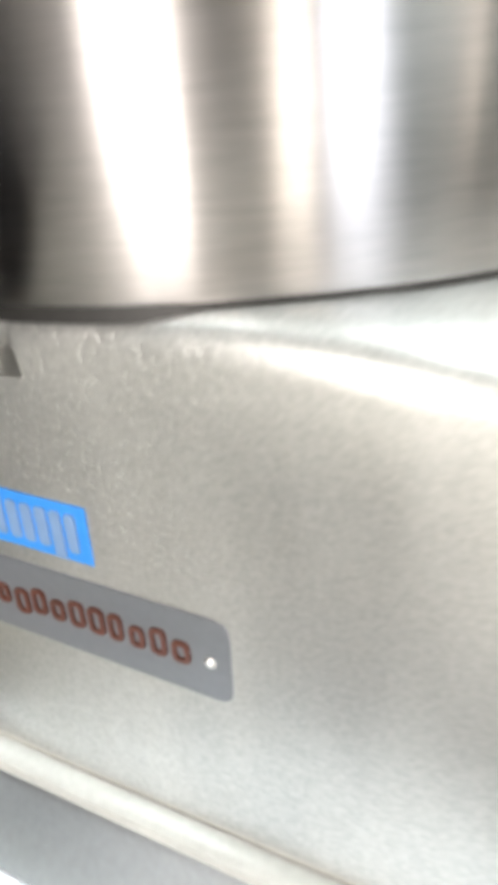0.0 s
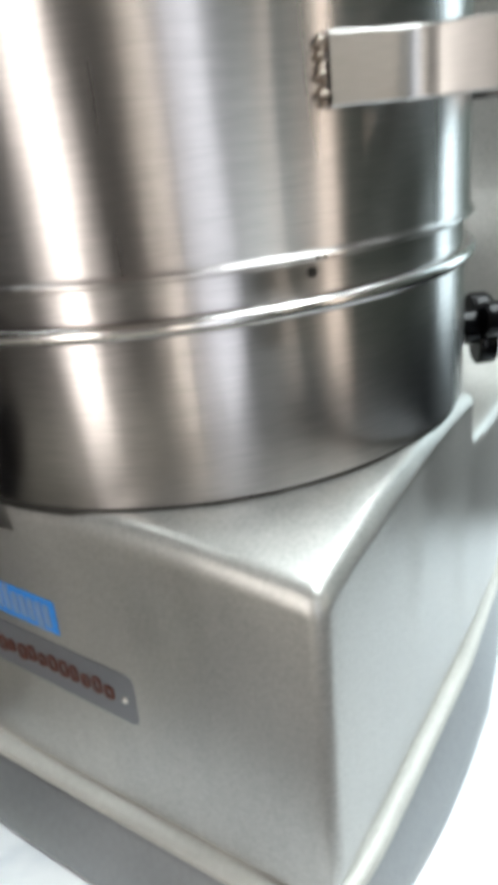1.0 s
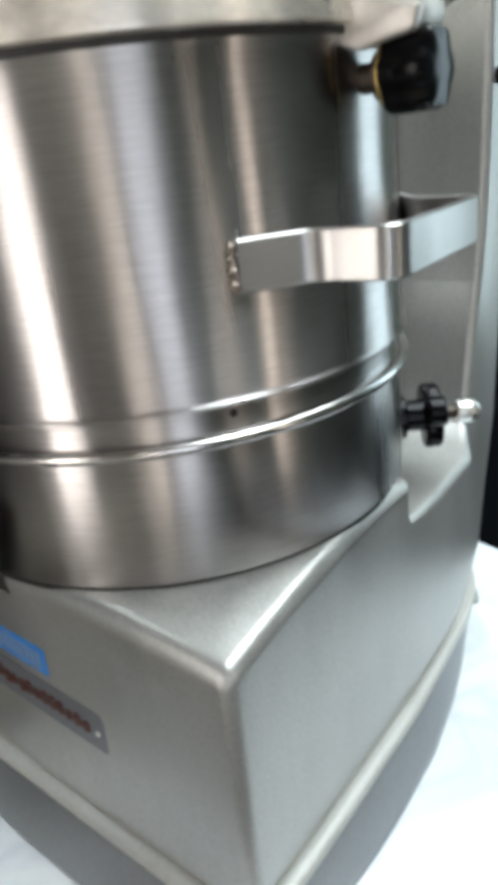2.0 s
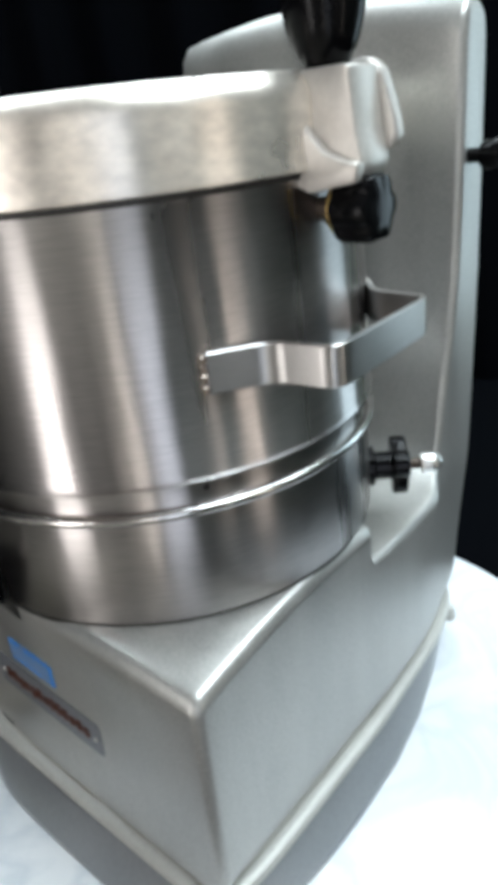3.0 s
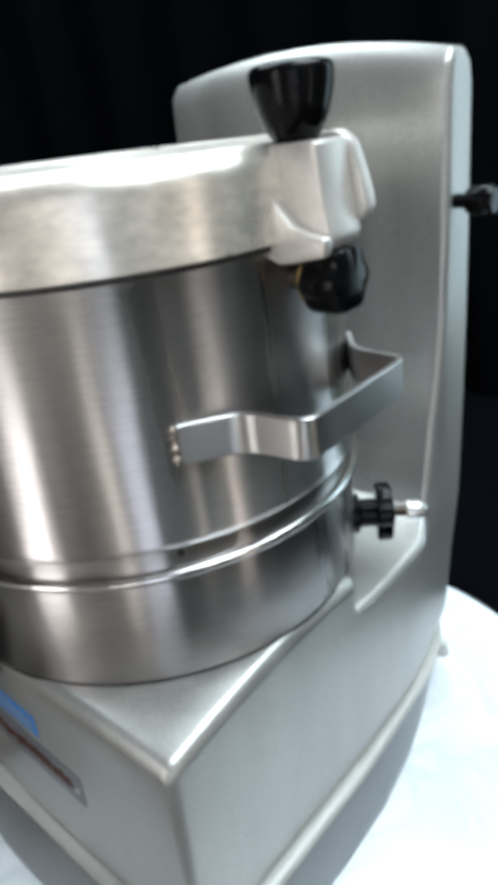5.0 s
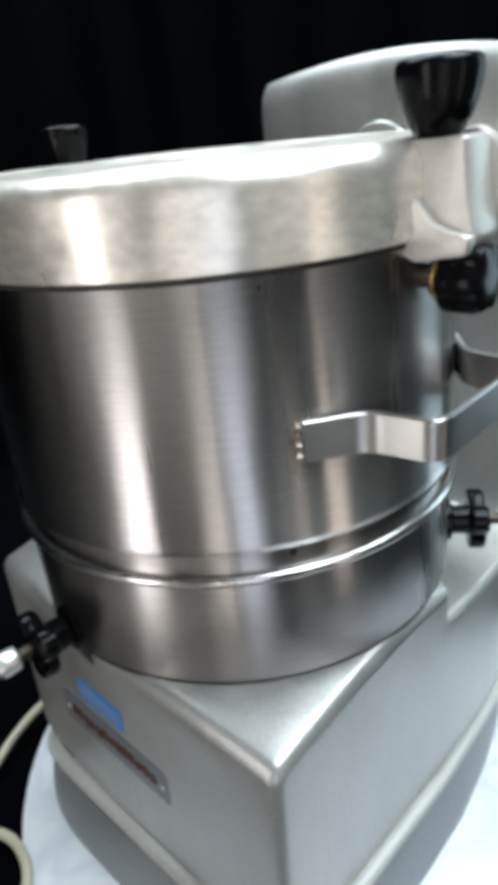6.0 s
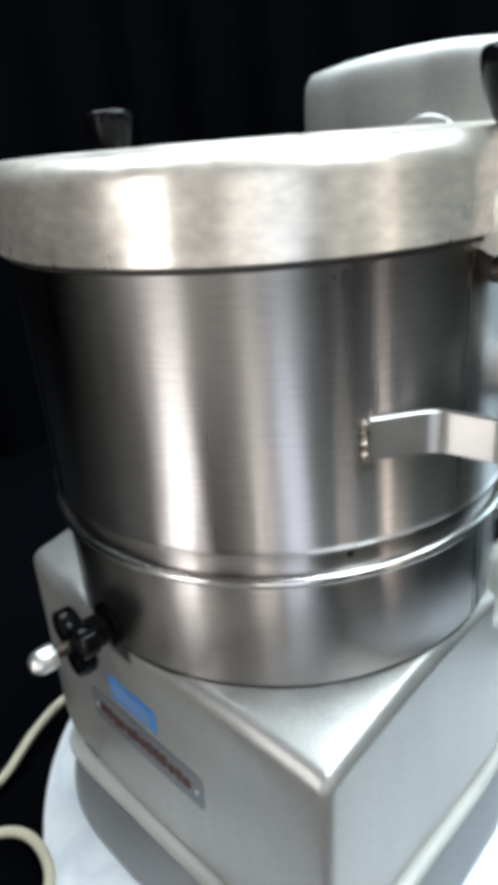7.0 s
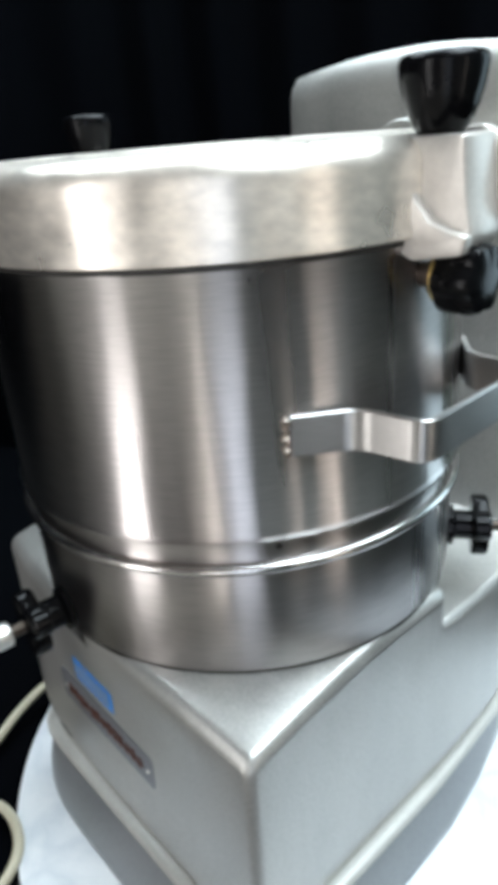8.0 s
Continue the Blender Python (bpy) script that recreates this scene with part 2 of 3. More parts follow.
def strip(path, h, t, z, steps=5, r=0.008):
    """A flat bar of height h and thickness t bent along a path of (x, y), with rounded bends."""
    pts = [Vector(path[0])]
    for a, p, b in zip(path, path[1:], path[2:]):
        p, a, b = Vector(p), Vector(a), Vector(b)
        k1, k2 = min(r, 0.45 * (a - p).length), min(r, 0.45 * (b - p).length)
        s, e = p + (a - p).normalized() * k1, p + (b - p).normalized() * k2
        for q in range(steps + 1):
            u = q / steps
            pts.append((1 - u) ** 2 * s + 2 * u * (1 - u) * p + u * u * e)
    pts.append(Vector(path[-1]))
    bm = bmesh.new()
    rings = []
    c = t * 0.22
    for i, p in enumerate(pts):
        d = (pts[min(i + 1, len(pts) - 1)] - pts[max(i - 1, 0)]).normalized()
        n = Vector((d.y, -d.x))
        sec = [(t / 2, -h / 2 + c), (t / 2, h / 2 - c), (t / 2 - c, h / 2), (-t / 2 + c, h / 2), (-t / 2, h / 2 - c), (-t / 2, -h / 2 + c), (-t / 2 + c, -h / 2), (t / 2 - c, -h / 2)]
        rings.append([bm.verts.new((p.x + n.x * o, p.y + n.y * o, z + w)) for o, w in sec])
    for a, b in zip(rings, rings[1:]):
        for k in range(8):
            bm.faces.new((a[k], a[(k + 1) % 8], b[(k + 1) % 8], b[k]))
    bm.faces.new(rings[0])
    bm.faces.new(rings[-1][::-1])
    return bm


def tube(path, r, segs=10):
    bm = bmesh.new()
    rings = []
    for i, p in enumerate(path):
        p = Vector(p)
        d = (Vector(path[min(i + 1, len(path) - 1)]) - Vector(path[max(i - 1, 0)])).normalized()
        s = d.cross(Vector((0, 0, 1))).normalized()
        u = s.cross(d)
        rings.append([bm.verts.new(p + r * (math.cos(2 * math.pi * k / segs) * s + math.sin(2 * math.pi * k / segs) * u)) for k in range(segs)])
    for a, b in zip(rings, rings[1:]):
        for k in range(segs):
            bm.faces.new((a[k], a[(k + 1) % segs], b[(k + 1) % segs], b[k]))
    bm.faces.new(rings[0])
    bm.faces.new(rings[-1][::-1])
    return bm


def spline(pts, n=12):
    """Catmull-Rom through the points."""
    P = [Vector(p) for p in pts]
    P = [2 * P[0] - P[1]] + P + [2 * P[-1] - P[-2]]
    out = []
    for a, b, c, d in zip(P, P[1:], P[2:], P[3:]):
        for k in range(n):
            t = k / n
            out.append(0.5 * ((2 * b) + (c - a) * t + (2 * a - 5 * b + 4 * c - d) * t * t + (3 * b - a - 3 * c + d) * t ** 3))
    return out + [P[-2]]


def radial(az, r, z):
    """A pose at that azimuth whose z axis points outwards and whose y axis points up."""
    a = radians(az)
    out = Vector((math.cos(a), math.sin(a), 0))
    m = Matrix((( -out.y, 0, out.x), (out.x, 0, out.y), (0, 1, 0))).to_4x4()
    return Matrix.Translation(out * r + Vector((0, 0, z))) @ m


# ---- the support and its surroundings ----
def slab():
    r = 0.302
    prof = [(0, -0.02), (r - 0.004, -0.02), (r, -0.016), (r, -0.004), (r - 0.001, -0.0015), (r - 0.004, 0), (0, 0)]
    ob = part("round_marble_board", lathe(prof, 128, Matrix.Translation((0.036, 0.058, 0))), MARBLE)
    tagged(ob, "round white marble board with grey veins on black cloth", "board")


slab()


def box(lo, hi):
    return prism([(lo[0], lo[1]), (hi[0], lo[1]), (hi[0], hi[1]), (lo[0], hi[1])], 2, lo[2], hi[2])


def sheet(nx, ny, fn):
    bm = bmesh.new()
    g = [[bm.verts.new(fn(i / nx, j / ny)) for j in range(ny + 1)] for i in range(nx + 1)]
    for i in range(nx):
        for j in range(ny):
            bm.faces.new((g[i][j], g[i + 1][j], g[i + 1][j + 1], g[i][j + 1]))
    return bm


def cloth_floor(u, v):
    x, y = -1.15 + 2.35 * u, -0.44 + 1.66 * v
    d = math.hypot(x - 0.036, y - 0.058)
    w = min(max((d - 0.32) / 0.2, 0), 1)
    f = noise.noise(Vector((x * 2.2 + y * 1.1, y * 1.3, 0))) + 0.5 * noise.noise(Vector((x * 6, y * 3, 2)))
    return (x, y, -0.0215 + w * (0.010 * f - 0.006))


tagged(part("ground", sheet(110, 90, cloth_floor), CLOTH), "black cloth spread over the table", "cloth", kind="structure")


tagged(part("table_top", box((-1.14, -0.43, -0.075), (1.19, 1.21, -0.036)), ROOM), "plain table top under the black cloth", "table", kind="structure")


def drape(u, v):
    a = radians(247 - 147.5 * u) - 0.07 * (1 - v) ** 2 * max(u - 0.9, 0) * 10
    fold = 0.03 * math.sin(u * 95 + 3 * noise.noise(Vector((u * 7, v * 0.8, 0)))) + 0.05 * noise.noise(Vector((u * 14, v * 1.2, 4)))
    r = 0.95 + fold * (0.5 + 0.5 * (1 - v))
    return (r * math.cos(a), 0.1 + r * math.sin(a), -0.03 + 1.5 * v)


ob = part("backdrop_drape", sheet(260, 24, drape), CLOTH)
tagged(ob, "black cloth backdrop hanging in soft folds", "curtain", kind="structure")


for name, lo, hi, mat in (("wall_north", (-3, 2.2, -0.9), (3, 2.3, 2.5), WALL), ("wall_east", (3, -3, -0.9), (3.1, 2.3, 2.5), WALL),
                          ("wall_west", (-3.1, -3, -0.9), (-3, 2.3, 2.5), PAINT), ("wall_south", (-3.1, -3.1, -0.9), (3.1, -3, 2.5), PAINT),
                          ("ceiling", (-3.1, -3.1, 2.5), (3.1, 2.3, 2.6), ROOM), ("floor", (-3.1, -3.1, -1.0), (3.1, 2.3, -0.9), FLOOR)):
    tagged(part(name, box(lo, hi), mat, smooth=0), "plain painted " + name.split("_")[0] + " of the room", name.split("_")[0], kind="structure")

# ---- the machine ----
machine = new("food_cutter")
tagged(machine, "stainless steel and grey enamel tabletop bowl cutter machine", "food processor")


def super_outline(a, b, yc, n, k=96):
    out = []
    for i in range(k):
        t = 2 * math.pi * i / k
        c, s = math.cos(t), math.sin(t)
        out.append((math.copysign(abs(c) ** (2 / n), c) * a, yc + math.copysign(abs(s) ** (2 / n), s) * b))
    return out


def pan():
    """The bottom pan: its upper edge follows the housing, its foot bows outwards."""
    bm = bmesh.new()
    rings = []
    for z, a, b, n in ((0.0, 0.162, 0.212, 5.0), (0.0005, 0.173, 0.221, 4.4), (0.004, 0.1745, 0.2225, 4.4), (0.012, 0.172, 0.2185, 5.0), (0.030, 0.161, 0.2055, 8.0), (0.037, 0.157, 0.2005, 10.0), (0.0375, 0.150, 0.192, 12.0)):
        up = min(z / 0.037, 1)
        rings.append([bm.verts.new((x * (1 - (6.3 - 0.6 * up) * max(y - 0.07 * up, 0) ** 2), y, z)) for x, y in super_outline(a, b, 0.0485, n, 128)])
    for p, q in zip(rings, rings[1:]):
        for i in range(128):
            bm.faces.new((p[i], p[(i + 1) % 128], q[(i + 1) % 128], q[i]))
    bm.faces.new(rings[0][::-1])
    bm.faces.new(rings[-1])
    return bm


part("base_pan", pan(), SKIRT, machine, "grey enamel base pan with bowed sides")


def rim_strip():
    """The lip on the pan: two fine ridges, with a recess above it."""
    bm = bmesh.new()
    rings = []
    for z, d in ((0.0365, -0.006), (0.0368, 0.0), (0.0378, 0.0028), (0.0398, 0.0032), (0.0408, 0.0022), (0.0416, 0.0020), (0.0424, 0.0030), (0.0446, 0.0030), (0.0460, 0.0016), (0.0468, -0.002), (0.0472, -0.006), (0.0520, -0.006)):
        rings.append([bm.verts.new((x * (1 - 5.7 * max(y - 0.07, 0) ** 2), y, z)) for x, y in super_outline(0.1575 + d, 0.2005 + d, 0.0485, 11.0, 128)])
    for p, q in zip(rings, rings[1:]):
        for i in range(128):
            bm.faces.new((p[i], p[(i + 1) % 128], q[(i + 1) % 128], q[i]))
    bm.faces.new(rings[0][::-1])
    bm.faces.new(rings[-1])
    return bm


part("base_gasket", rim_strip(), GASKET, machine, "pale double-ridged strip round the pan")


def gap_shade():
    """A solid dark band that paints the shade in the gap between strip and housing."""
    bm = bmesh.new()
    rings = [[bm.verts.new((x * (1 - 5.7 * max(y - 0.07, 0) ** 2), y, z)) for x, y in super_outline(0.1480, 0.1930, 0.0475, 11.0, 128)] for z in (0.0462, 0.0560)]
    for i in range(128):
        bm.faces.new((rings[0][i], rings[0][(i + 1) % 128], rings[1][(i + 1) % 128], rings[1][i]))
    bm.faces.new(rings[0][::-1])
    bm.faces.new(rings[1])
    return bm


part("base_gap_shade", gap_shade(), DARK, machine, "dark band painting the shade above the strip")
part("rear_foot", lathe([(0, 0), (0.0065, 0), (0.007, 0.001), (0.007, 0.004), (0.006, 0.006), (0.005, 0.014), (0, 0.0145)], 24, Matrix.Translation((0.126, 0.246, 0))), GASKET, machine, "small grey corner foot")


def cut(bm, cutter):
    """The first mesh less the second."""
    obs = []
    for k in (bm, cutter):
        bmesh.ops.recalc_face_normals(k, faces=k.faces[:])
        me = bpy.data.meshes.new("raw")
        k.to_mesh(me)
        k.free()
        obs.append(new("raw", me))
    mod = obs[0].modifiers.new("cut", "BOOLEAN")
    mod.operation, mod.object, mod.solver = "DIFFERENCE", obs[1], "EXACT"
    dep = bpy.context.evaluated_depsgraph_get()
    out = bmesh.new()
    out.from_mesh(obs[0].evaluated_get(dep).to_mesh())
    for o in obs:
        me = o.data
        bpy.data.objects.remove(o)
        bpy.data.meshes.remove(me)
    return out


def casting():
    """Housing and rear column as one casting: the side profile swept across the width."""
    front = [(-0.1450 + 0.009 * (1 - math.cos(a)), 0.2315 - 0.009 * (1 - math.sin(a))) for a in (radians(15 * k) for k in range(7))]
    side = [(-0.1475, 0.0520)] + front + [(-0.10, 0.2315), (-0.04, 0.2315), (0.0430, 0.2315), (0.0465, 0.2300), (0.0475, 0.2260), (0.0475, 0.2075), (0.0490, 0.2060), (0.092, 0.2060), (0.138, 0.2085)]
    side += [(0.155, 0.2110), (0.170, 0.2150), (0.179, 0.2205), (0.186, 0.2290), (0.191, 0.2420), (0.195, 0.2620), (0.201, 0.2920), (0.210, 0.328), (0.218, 0.372), (0.222, 0.43), (0.2245, 0.538)]
    side += [(0.2265, 0.551), (0.2345, 0.560), (0.256, 0.560), (0.264, 0.553), (0.267, 0.540), (0.268, 0.46), (0.267, 0.37), (0.264, 0.31), (0.261, 0.245), (0.257, 0.19), (0.251, 0.13), (0.247, 0.0800), (0.244, 0.0520), (0.02, 0.0520)]
    bm = loft(side, 0, -0.1580, 0.1580, 0.0075, 6, 22)
    bm = cut(bm, prism(rounded([(-0.034, -0.17), (-0.001, -0.17), (-0.001, -0.125), (-0.034, -0.125)], 0.006), 2, 0.213, 0.26))
    for axis, values in ((1, (-0.128, -0.112, -0.095, -0.08, -0.06, -0.03, 0.0, 0.03, 0.07, 0.12, 0.15, 0.18)), (2, (0.058, 0.063, 0.068, 0.073, 0.08, 0.11, 0.14, 0.17, 0.19, 0.205, 0.22, 0.235, 0.25, 0.27, 0.30, 0.34, 0.39, 0.44, 0.50))):
        for c in values:
            at, up = [0, 0, 0], [0, 0, 0]
            at[axis], up[axis] = c, 1
            bmesh.ops.bisect_plane(bm, geom=bm.verts[:] + bm.edges[:] + bm.faces[:], plane_co=at, plane_no=up)
    bmesh.ops.remove_doubles(bm, verts=bm.verts[:], dist=0.00003)
    bmesh.ops.triangulate(bm, faces=[f for f in bm.faces if len(f.verts) > 4])
    for v in bm.verts:
        x, y, z = v.co
        if y < 0.06 and (y < 0.0472 or z > 0.21):
            # the top falls away from the collar towards its free corners, and the front swells under it
            h = min(max((z - 0.13) / 0.095, 0), 1)
            v.co.z += h * (0.0073 - 0.27 * max(math.hypot(x, y) - 0.155, 0) + 0.014 * min(max(-x / 0.15, 0), 1) ** 2)
            if y < -0.06:
                g = min(max((z - 0.172) / 0.055, 0), 1)
                v.co.y -= 0.0085 * max(1 - (x / 0.145) ** 2, 0) * g * g * (3 - 2 * g) * min((-0.06 - y) / 0.05, 1)
            v.co.y += 0.007 * max(-x / 0.15, 0) ** 3 * min(max(0.03 - y, 0), 0.18) / 0.18
        u, q = min(max((z - 0.05) / 0.15, 0), 1), min(max((y - 0.145) / 0.05, 0), 1)
        slim = 1 - (0.122 if x > 0 else 0.03) * u * q * q * (3 - 2 * q) - 5.7 * max(y - 0.07, 0) ** 2 * (1 - u)
        slim -= 0.045 * min(max((0.078 - z) / 0.026, 0), 1) ** 2
        v.co.x = x * slim
        w = min(max((z - 0.34) / 0.22, 0), 1)
        v.co.z += (0.5935 - 0.02 * x - 0.62 * x * x - 0.560) * w
    return bm


def upper_part(bm, level):
    """Split off the faces above the level as a mesh of their own."""
    top = bm.copy()
    for k, keep in ((bm, 1), (top, -1)):
        k.faces.ensure_lookup_table()
        bmesh.ops.delete(k, geom=[f for f in k.faces if keep * (f.calc_center_median().z - level) > 0], context="FACES")
    return top


lower = casting()
upper = upper_part(lower, 0.315)
housing = part("base_housing", lower, CAST, machine, "grey hammered cast housing with rounded edges")
column = part("column", upper, CAST, machine, "grey enamel rear column with rounded top")
# hub on the column's face behind the lid
hub = part("hub", lathe([(0, 0), (0.035, 0), (0.036, 0.002), (0.034, 0.0045), (0.024, 0.004), (0.022, 0.007), (0, 0.0075)], 48,
           Matrix.Translation((-0.0125, 0.2215, 0.505)) @ pose(0, 0, 0, 89, 0, 0)), CAST, column, "round grey hub")


def star_knob(r, h, lobes, depth, bore=0.0, seg=72):
    """A lobed knob, axis z, from 0 to h."""
    bm = bmesh.new()
    rings = []
    for f, z in ((0.55, 0), (0.93, 0.0), (1.0, 0.12 * h), (1.0, 0.8 * h), (0.92, 0.95 * h), (0.7, h), (0.35, 1.02 * h)):
        ring = []
        for i in range(seg):
            a = 2 * math.pi * i / seg
            c = 0.5 + 0.5 * math.cos(lobes * a)
            rr = r * f * (1 - depth * (1 - c ** 0.7))
            ring.append(bm.verts.new((rr * math.cos(a), rr * math.sin(a), z)))
        rings.append(ring)
    for a, b in zip(rings, rings[1:]):
        for i in range(seg):
            bm.faces.new((a[i], a[(i + 1) % seg], b[(i + 1) % seg], b[i]))
    bm.faces.new(rings[0][::-1])
    bm.faces.new(rings[-1])
    return bm


def moved(bm, m):
    bmesh.ops.transform(bm, matrix=m, verts=bm.verts[:])
    return bm


# knob on the column's side
part("side_knob", lathe([(0, 0), (0.0055, 0), (0.0055, 0.010), (0.0095, 0.012), (0.0118, 0.018), (0.0118, 0.029), (0.009, 0.033), (0, 0.034)], 32,
     Matrix.Translation((0.138, 0.237, 0.470)) @ pose(0, 0, 0, 0, 90, 0)), BLACK, column, "black side knob")

# lower steel ring on the housing, with its rolled bead
ring = part("collar", lathe([(0.1522, 0.2405), (0.1562, 0.2405), (0.1570, 0.2416), (0.1570, 0.3111), (0.1564, 0.3133), (0.1564, 0.3332), (0.1522, 0.3299)], 160, closed=True),
            STEEL, machine, "brushed stainless steel collar")
part("bead", lathe([(0.1560, 0.3122), (0.1585, 0.3124), (0.1608, 0.3134), (0.1620, 0.3150), (0.1623, 0.3168), (0.1616, 0.3184), (0.1600, 0.3195), (0.1580, 0.3199), (0.1555, 0.3199)], 160, closed=True), POLISHED, ring, "polished rolled bead")
# dark ring that paints the contact shadow beneath the collar
part("foot_shade_ring", lathe([(0.140, 0.2360), (0.1556, 0.2360), (0.1556, 0.2412), (0.140, 0.2412)], 128, closed=True), DARK, ring, "dark ring standing in for contact shadow")

# bowl
bowl = part("bowl", lathe([(0.1400, 0.3360), (0.1560, 0.3329), (0.1601, 0.3329), (0.1609, 0.3337), (0.1609, 0.3350), (0.1601, 0.3359), (0.1590, 0.3376), (0.1585, 0.4780), (0.1610, 0.4818), (0.1610, 0.4860), (0.1540, 0.4860), (0.1540, 0.3418), (0.1400, 0.3386)], 160, closed=True),
            STEEL)
tagged(bowl, "brushed stainless steel bowl clamped on its collar", "bowl")
part("drain_hole", lathe([(0, 0), (0.0021, 0), (0.0021, 0.0009), (0.0014, 0.0010), (0, 0.0005)], 20, radial(-33.3, 0.1561, 0.3283)), DARK, bowl, "small dark hole")


def handle(az):
    rot = pose(0, 0, 0, 0, 0, az)
    side = [(0.1358, -0.0845), (0.1570, -0.0560), (0.1955, -0.0515)]
    path = side + [(x, -y) for x, y in side[::-1]]
    h = part("handle", moved(strip(path, 0.0235, 0.0042, 0.3955, r=0.010), rot), STRAP, bowl, "bent flat steel carrying handle")
    rnd = random.Random(5)
    for s in (-1, 1):
        bm = bmesh.new()
        rings = []
        for k in range(49):
            lump = 0.62 + 0.22 * math.sin(k * 0.78 + 1.5 * math.sin(k * 0.21)) + 0.16 * math.sin(k * 0.37 + s) + rnd.uniform(-0.07, 0.07)
            end = min(1, 0.25 + k / 4, 0.25 + (48 - k) / 4)
            dx, dy = 0.0006 * math.sin(k * 0.9), 0.0007 * math.sin(k * 0.55 + s)
            rings.append([bm.verts.new(rot @ Vector((0.1345 + dx + 0.0024 * lump * end * math.cos(a), s * 0.0864 + dy + 0.0032 * lump * end * math.sin(a), 0.3840 + 0.00048 * k))) for a in (math.pi * q / 6 for q in range(12))])
        for p, q in zip(rings, rings[1:]):
            for i in range(12):
                bm.faces.new((p[i], p[(i + 1) % 12], q[(i + 1) % 12], q[i]))
        bm.faces.new(rings[0][::-1])
        bm.faces.new(rings[-1])
        part("weld", bm, WELD, h, "rough lumpy weld bead")


handle(2.0)
handle(182.0)


def clamp(az, z):
    m = radial(az, 0.1555, z)
    c = part("clamp", lathe([(0, 0), (0.0155, 0), (0.0155, 0.005), (0.011, 0.007), (0.011, 0.020), (0, 0.020)], 24, m), BLACK, machine, "black clamp boss")
    part("bolt", lathe([(0, 0.002), (0.0042, 0.002), (0.0042, 0.046), (0, 0.046)], 20, m), BOLT, c, "dark threaded bolt")
    return m, c


for az, z in ((36.5, 0.2575), (-94.3, 0.2520), (142.0, 0.2575)):
    m, c = clamp(az, z)
    part("wing_knob", moved(star_knob(0.0250, 0.013, 3, 0.52), m @ Matrix.Translation((0, 0, 0.019)) @ pose(0, 0, 0, 0, 0, 32)), BLACK, c, "black three-lobed knob")
    part("acorn_nut", lathe([(0, 0.042), (0.0080, 0.042), (0.0084, 0.044), (0.0084, 0.050), (0.0076, 0.054), (0.0045, 0.0575), (0, 0.0585)], 12, m), CHROME, c, "bright acorn nut")

# lid
shoulder = [(0.1523 + 0.013 * math.cos(radians(a)), 0.5200 + 0.0135 * math.sin(radians(a))) for a in range(0, 91, 10)]
lid = part("lid", lathe([(0.154, 0.4862), (0.1646, 0.4862), (0.1664, 0.4872), (0.1664, 0.4896), (0.1655, 0.4925)] + shoulder + [(0.146, 0.5332), (0.10, 0.5318), (0, 0.5314), (0, 0.5280), (0.148, 0.5275), (0.153, 0.5200)], 160, closed=True), LID)
tagged(lid, "dull aluminium lid with rounded shoulder closing the bowl", "lid")

# added dark ring, stands in for the shadow line below the lid
part("lid_gap_shade", lathe([(0.1500, 0.4829), (0.1618, 0.4829), (0.1618, 0.4865), (0.1500, 0.4865)], 128, closed=True), DARK, lid, "dark ring painting the shadow line under the lid")


def lug(az, size, lift):
    """A cast bracket on the lid's rim with its grip, made in the plane of the radius."""
    m = Matrix.Translation((0, 0, lift)) @ pose(0, 0, 0, 0, 0, az)
    core = [(0.1560, 0.5324), (0.1860, 0.5324), (0.1885, 0.5042), (0.1920, 0.4875), (0.1880, 0.4796), (0.1660, 0.4765), (0.1580, 0.4796)]
    g = part("lug", moved(prism(rounded(core, 0.003, 3), 1, -0.015, 0.015, 0.002, 2), m), BRACKET, lid, "matte cast bracket gripping the rim", 24)
    rim = [(0.1530, 0.5324), (0.1580, 0.5324), (0.1605, 0.5174), (0.1655, 0.5042), (0.1740, 0.4946), (0.1850, 0.4902), (0.1935, 0.4888), (0.1915, 0.4796), (0.1640, 0.4756), (0.1560, 0.4796)]
    ear = [(0.1580, 0.5337), (0.1800, 0.5359), (0.1880, 0.5298), (0.1945, 0.5086), (0.1965, 0.4981), (0.1930, 0.4919), (0.1600, 0.4866)]
    part("cheek", moved(prism(rounded(rim, 0.002, 2), 1, -0.0225, -0.014, 0.0018, 2), m), BRACKET, g, smooth=24)
    part("cheek", moved(prism(rounded(ear, 0.004, 3), 1, 0.013, 0.0235, 0.003, 3), m), BRACKET, g, smooth=24)
    k = size
    part("grip", lathe([(0, 0), (0.0118 * k, 0), (0.0124 * k, 0.002), (0.0167 * k, 0.0075), (0.0204 * k, 0.0150), (0.0227 * k, 0.0222), (0.0239 * k, 0.0280), (0.0243 * k, 0.0315), (0.0240 * k, 0.0338), (0.0230 * k, 0.0355), (0.0212 * k, 0.0366), (0.016 * k, 0.0374), (0, 0.0377)], 56,
         m @ Matrix.Translation((0.165, 0, 0.5300))), BLACK, g, "black flared grip knob")
    return g


lug(2.0, 0.86, 0.0)
lug(177.3, 0.80, -0.006)
sm = radial(1.0, 0.155, 0.4655)
sk = part("swing_bolt", lathe([(0, -0.006), (0.0065, -0.006), (0.0065, 0.012), (0.0105, 0.012), (0.0105, 0.016), (0, 0.016)], 24, sm), BOLT, lid, "dark steel swing bolt")
part("washer", lathe([(0, 0.016), (0.0140, 0.016), (0.0140, 0.0185), (0, 0.0185)], 32, sm), BRASS, sk, "brass washer")
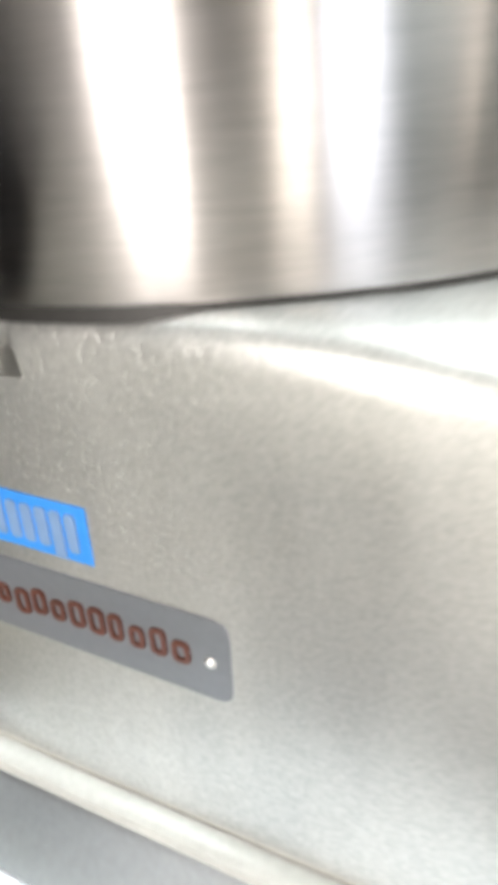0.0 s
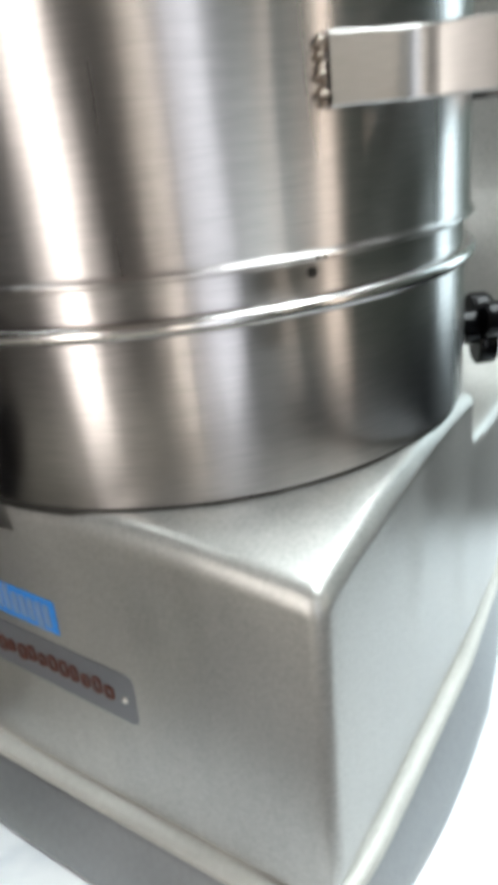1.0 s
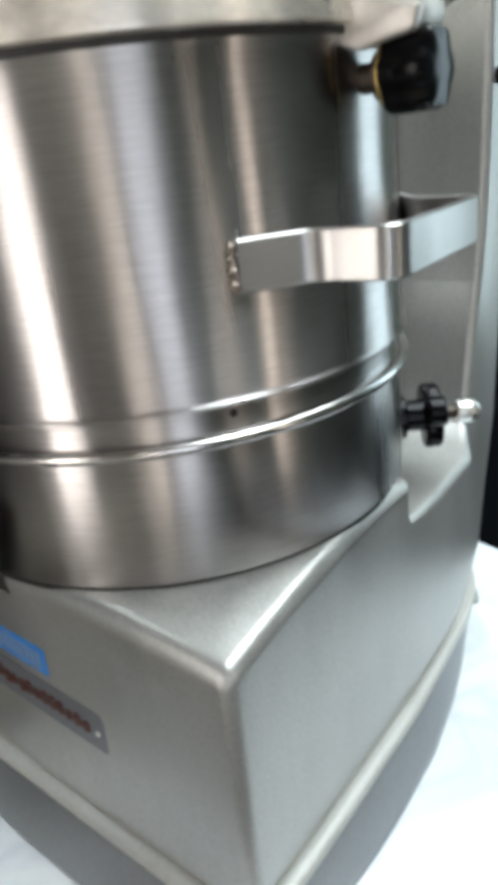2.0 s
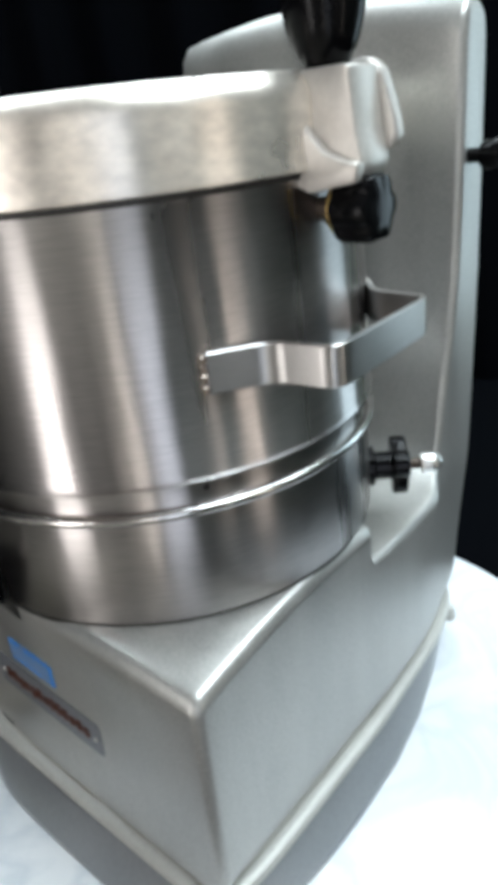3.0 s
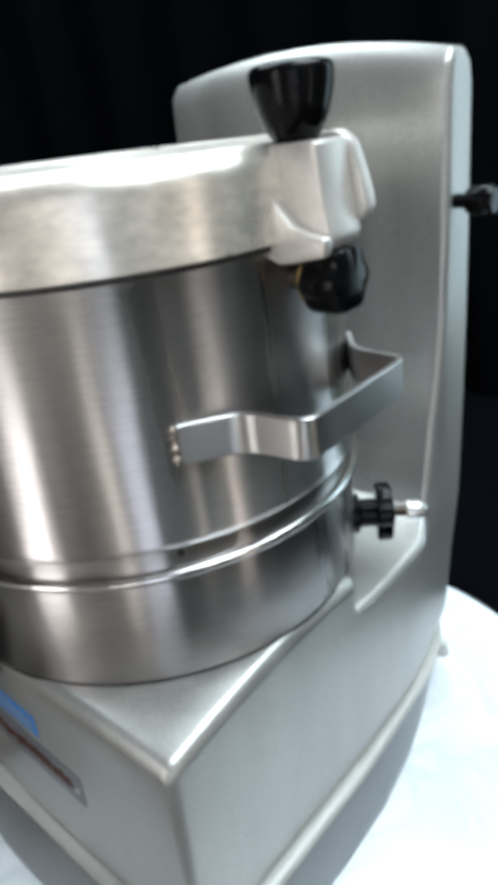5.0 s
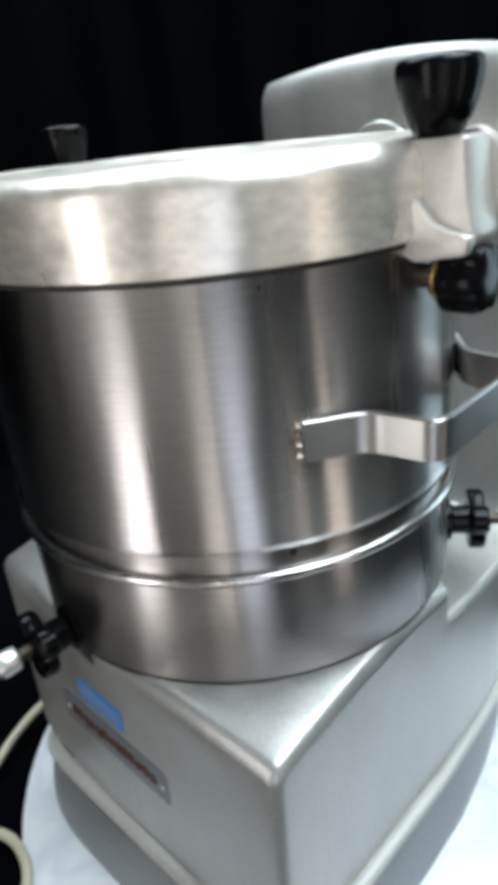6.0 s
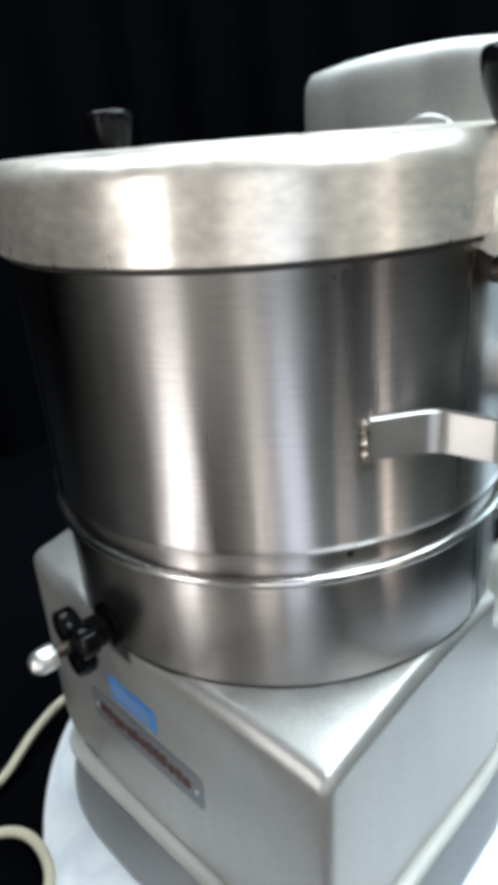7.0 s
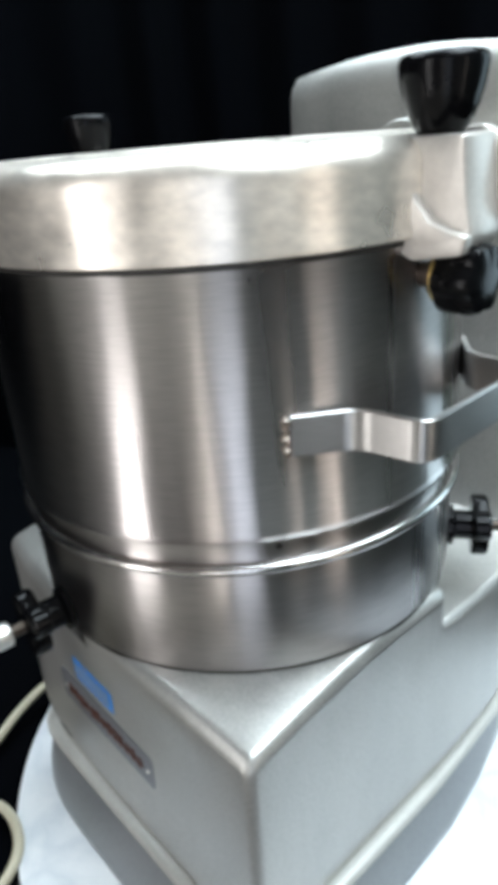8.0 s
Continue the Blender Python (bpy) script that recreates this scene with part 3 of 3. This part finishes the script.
part("star_knob", moved(star_knob(0.0182, 0.023, 6, 0.13), sm @ Matrix.Translation((0, 0, 0.0185))), BLACK, sk, "black six-lobed knob")

# nameplate, sticker and print on the housing's front
plate_out = rounded([(-0.081, 0.1120), (0.0510, 0.1120), (0.0510, 0.1445), (-0.081, 0.1445)], 0.006)
plate = part("nameplate", prism(plate_out, 1, -0.1468, -0.1430, 0.0004, 1), PLATE, machine, "grey metal nameplate with raised brown mark")
for x in (-0.0740, 0.0438):
    part("rivet", lathe([(0.0019, -0.0002), (0.0019, 0.0004), (0.0012, 0.0010), (0, 0.0012)], 16, Matrix.Translation((x, -0.1468, 0.1275)) @ pose(0, 0, 0, 90, 0, 0)), CHROME, plate)


def bars(name, x0, x1, count, z0, z1, y, mat, parent, seed, hollow=False):
    rnd = random.Random(seed)
    step = (x1 - x0) / count
    for k in range(count):
        a = x0 + step * k
        w = step * rnd.uniform(0.66, 0.84)
        up, down = rnd.choice((0, 0, 0.25)) * (z1 - z0), rnd.choice((0, 0, 0.25)) * (z1 - z0)
        out = rounded([(a, z0 - down), (a + w, z0 - down), (a + w, z1 + up), (a, z1 + up)], 0.0024 if hollow else 0.0018, 3)
        if not hollow:
            part(name, prism(out, 1, y - 0.0007, y + 0.0002, 0.0002, 1), mat, parent)
            continue
        # a raised outline of even width, open in the middle
        cx, cz = a + w / 2, (z0 - down + z1 + up) / 2
        f, g = 1 - 0.0034 / w, 1 - 0.0034 / (z1 + up - z0 + down)
        inner = [(cx + (p - cx) * f, cz + (q - cz) * g) for p, q in out]
        bm = bmesh.new()
        loops = [[bm.verts.new((p, h, q)) for p, q in o] for o, h in ((out, y), (out, y - 0.0009), (inner, y - 0.0009), (inner, y))]
        n = len(out)
        for la, lb in zip(loops, loops[1:] + loops[:1]):
            for i in range(n):
                bm.faces.new((la[i], la[(i + 1) % n], lb[(i + 1) % n], lb[i]))
        part(name, bm, mat, parent)


bars("raised_mark", -0.068, 0.0385, 13, 0.1240, 0.1325, -0.1468, BROWN, plate, 3, True)
st = part("sticker", prism([(-0.051, 0.1515), (0.0035, 0.1515), (0.0035, 0.1730), (-0.051, 0.1730)], 1, -0.1464, -0.1430), BLUE, machine, "blue sticker with silver bars")
bars("printed_bar", -0.048, 0.0010, 8, 0.1550, 0.1695, -0.1464, SILVER, st, 8)

# both were stuck on a little askew
for o in (plate, st):
    o.matrix_basis = Matrix.Translation((0.0395, 0, 0.1296)) @ pose(0, 0, 0, 0, 2.0, 0) @ Matrix.Translation((-0.04, 0, -0.128))

# ---- the cord ----
cord = part("power_cord", tube(spline([(-0.150, 0.12, 0.03), (-0.20, 0.04, 0.022), (-0.228, -0.05, 0.010), (-0.2354, -0.1055, 0.002), (-0.2266, -0.148, -0.004), (-0.205, -0.196, -0.010), (-0.198, -0.25, -0.014), (-0.18, -0.32, -0.015), (-0.11, -0.345, -0.015),
                                   (-0.060, -0.305, -0.012), (-0.056, -0.250, -0.004), (-0.074, -0.2195, 0.003), (-0.117, -0.2115, 0.000), (-0.150, -0.228, -0.006), (-0.168, -0.275, -0.014)], 10), 0.0045, 12), CORD)
tagged(cord, "cream power cord coiled on the black cloth", "cable")
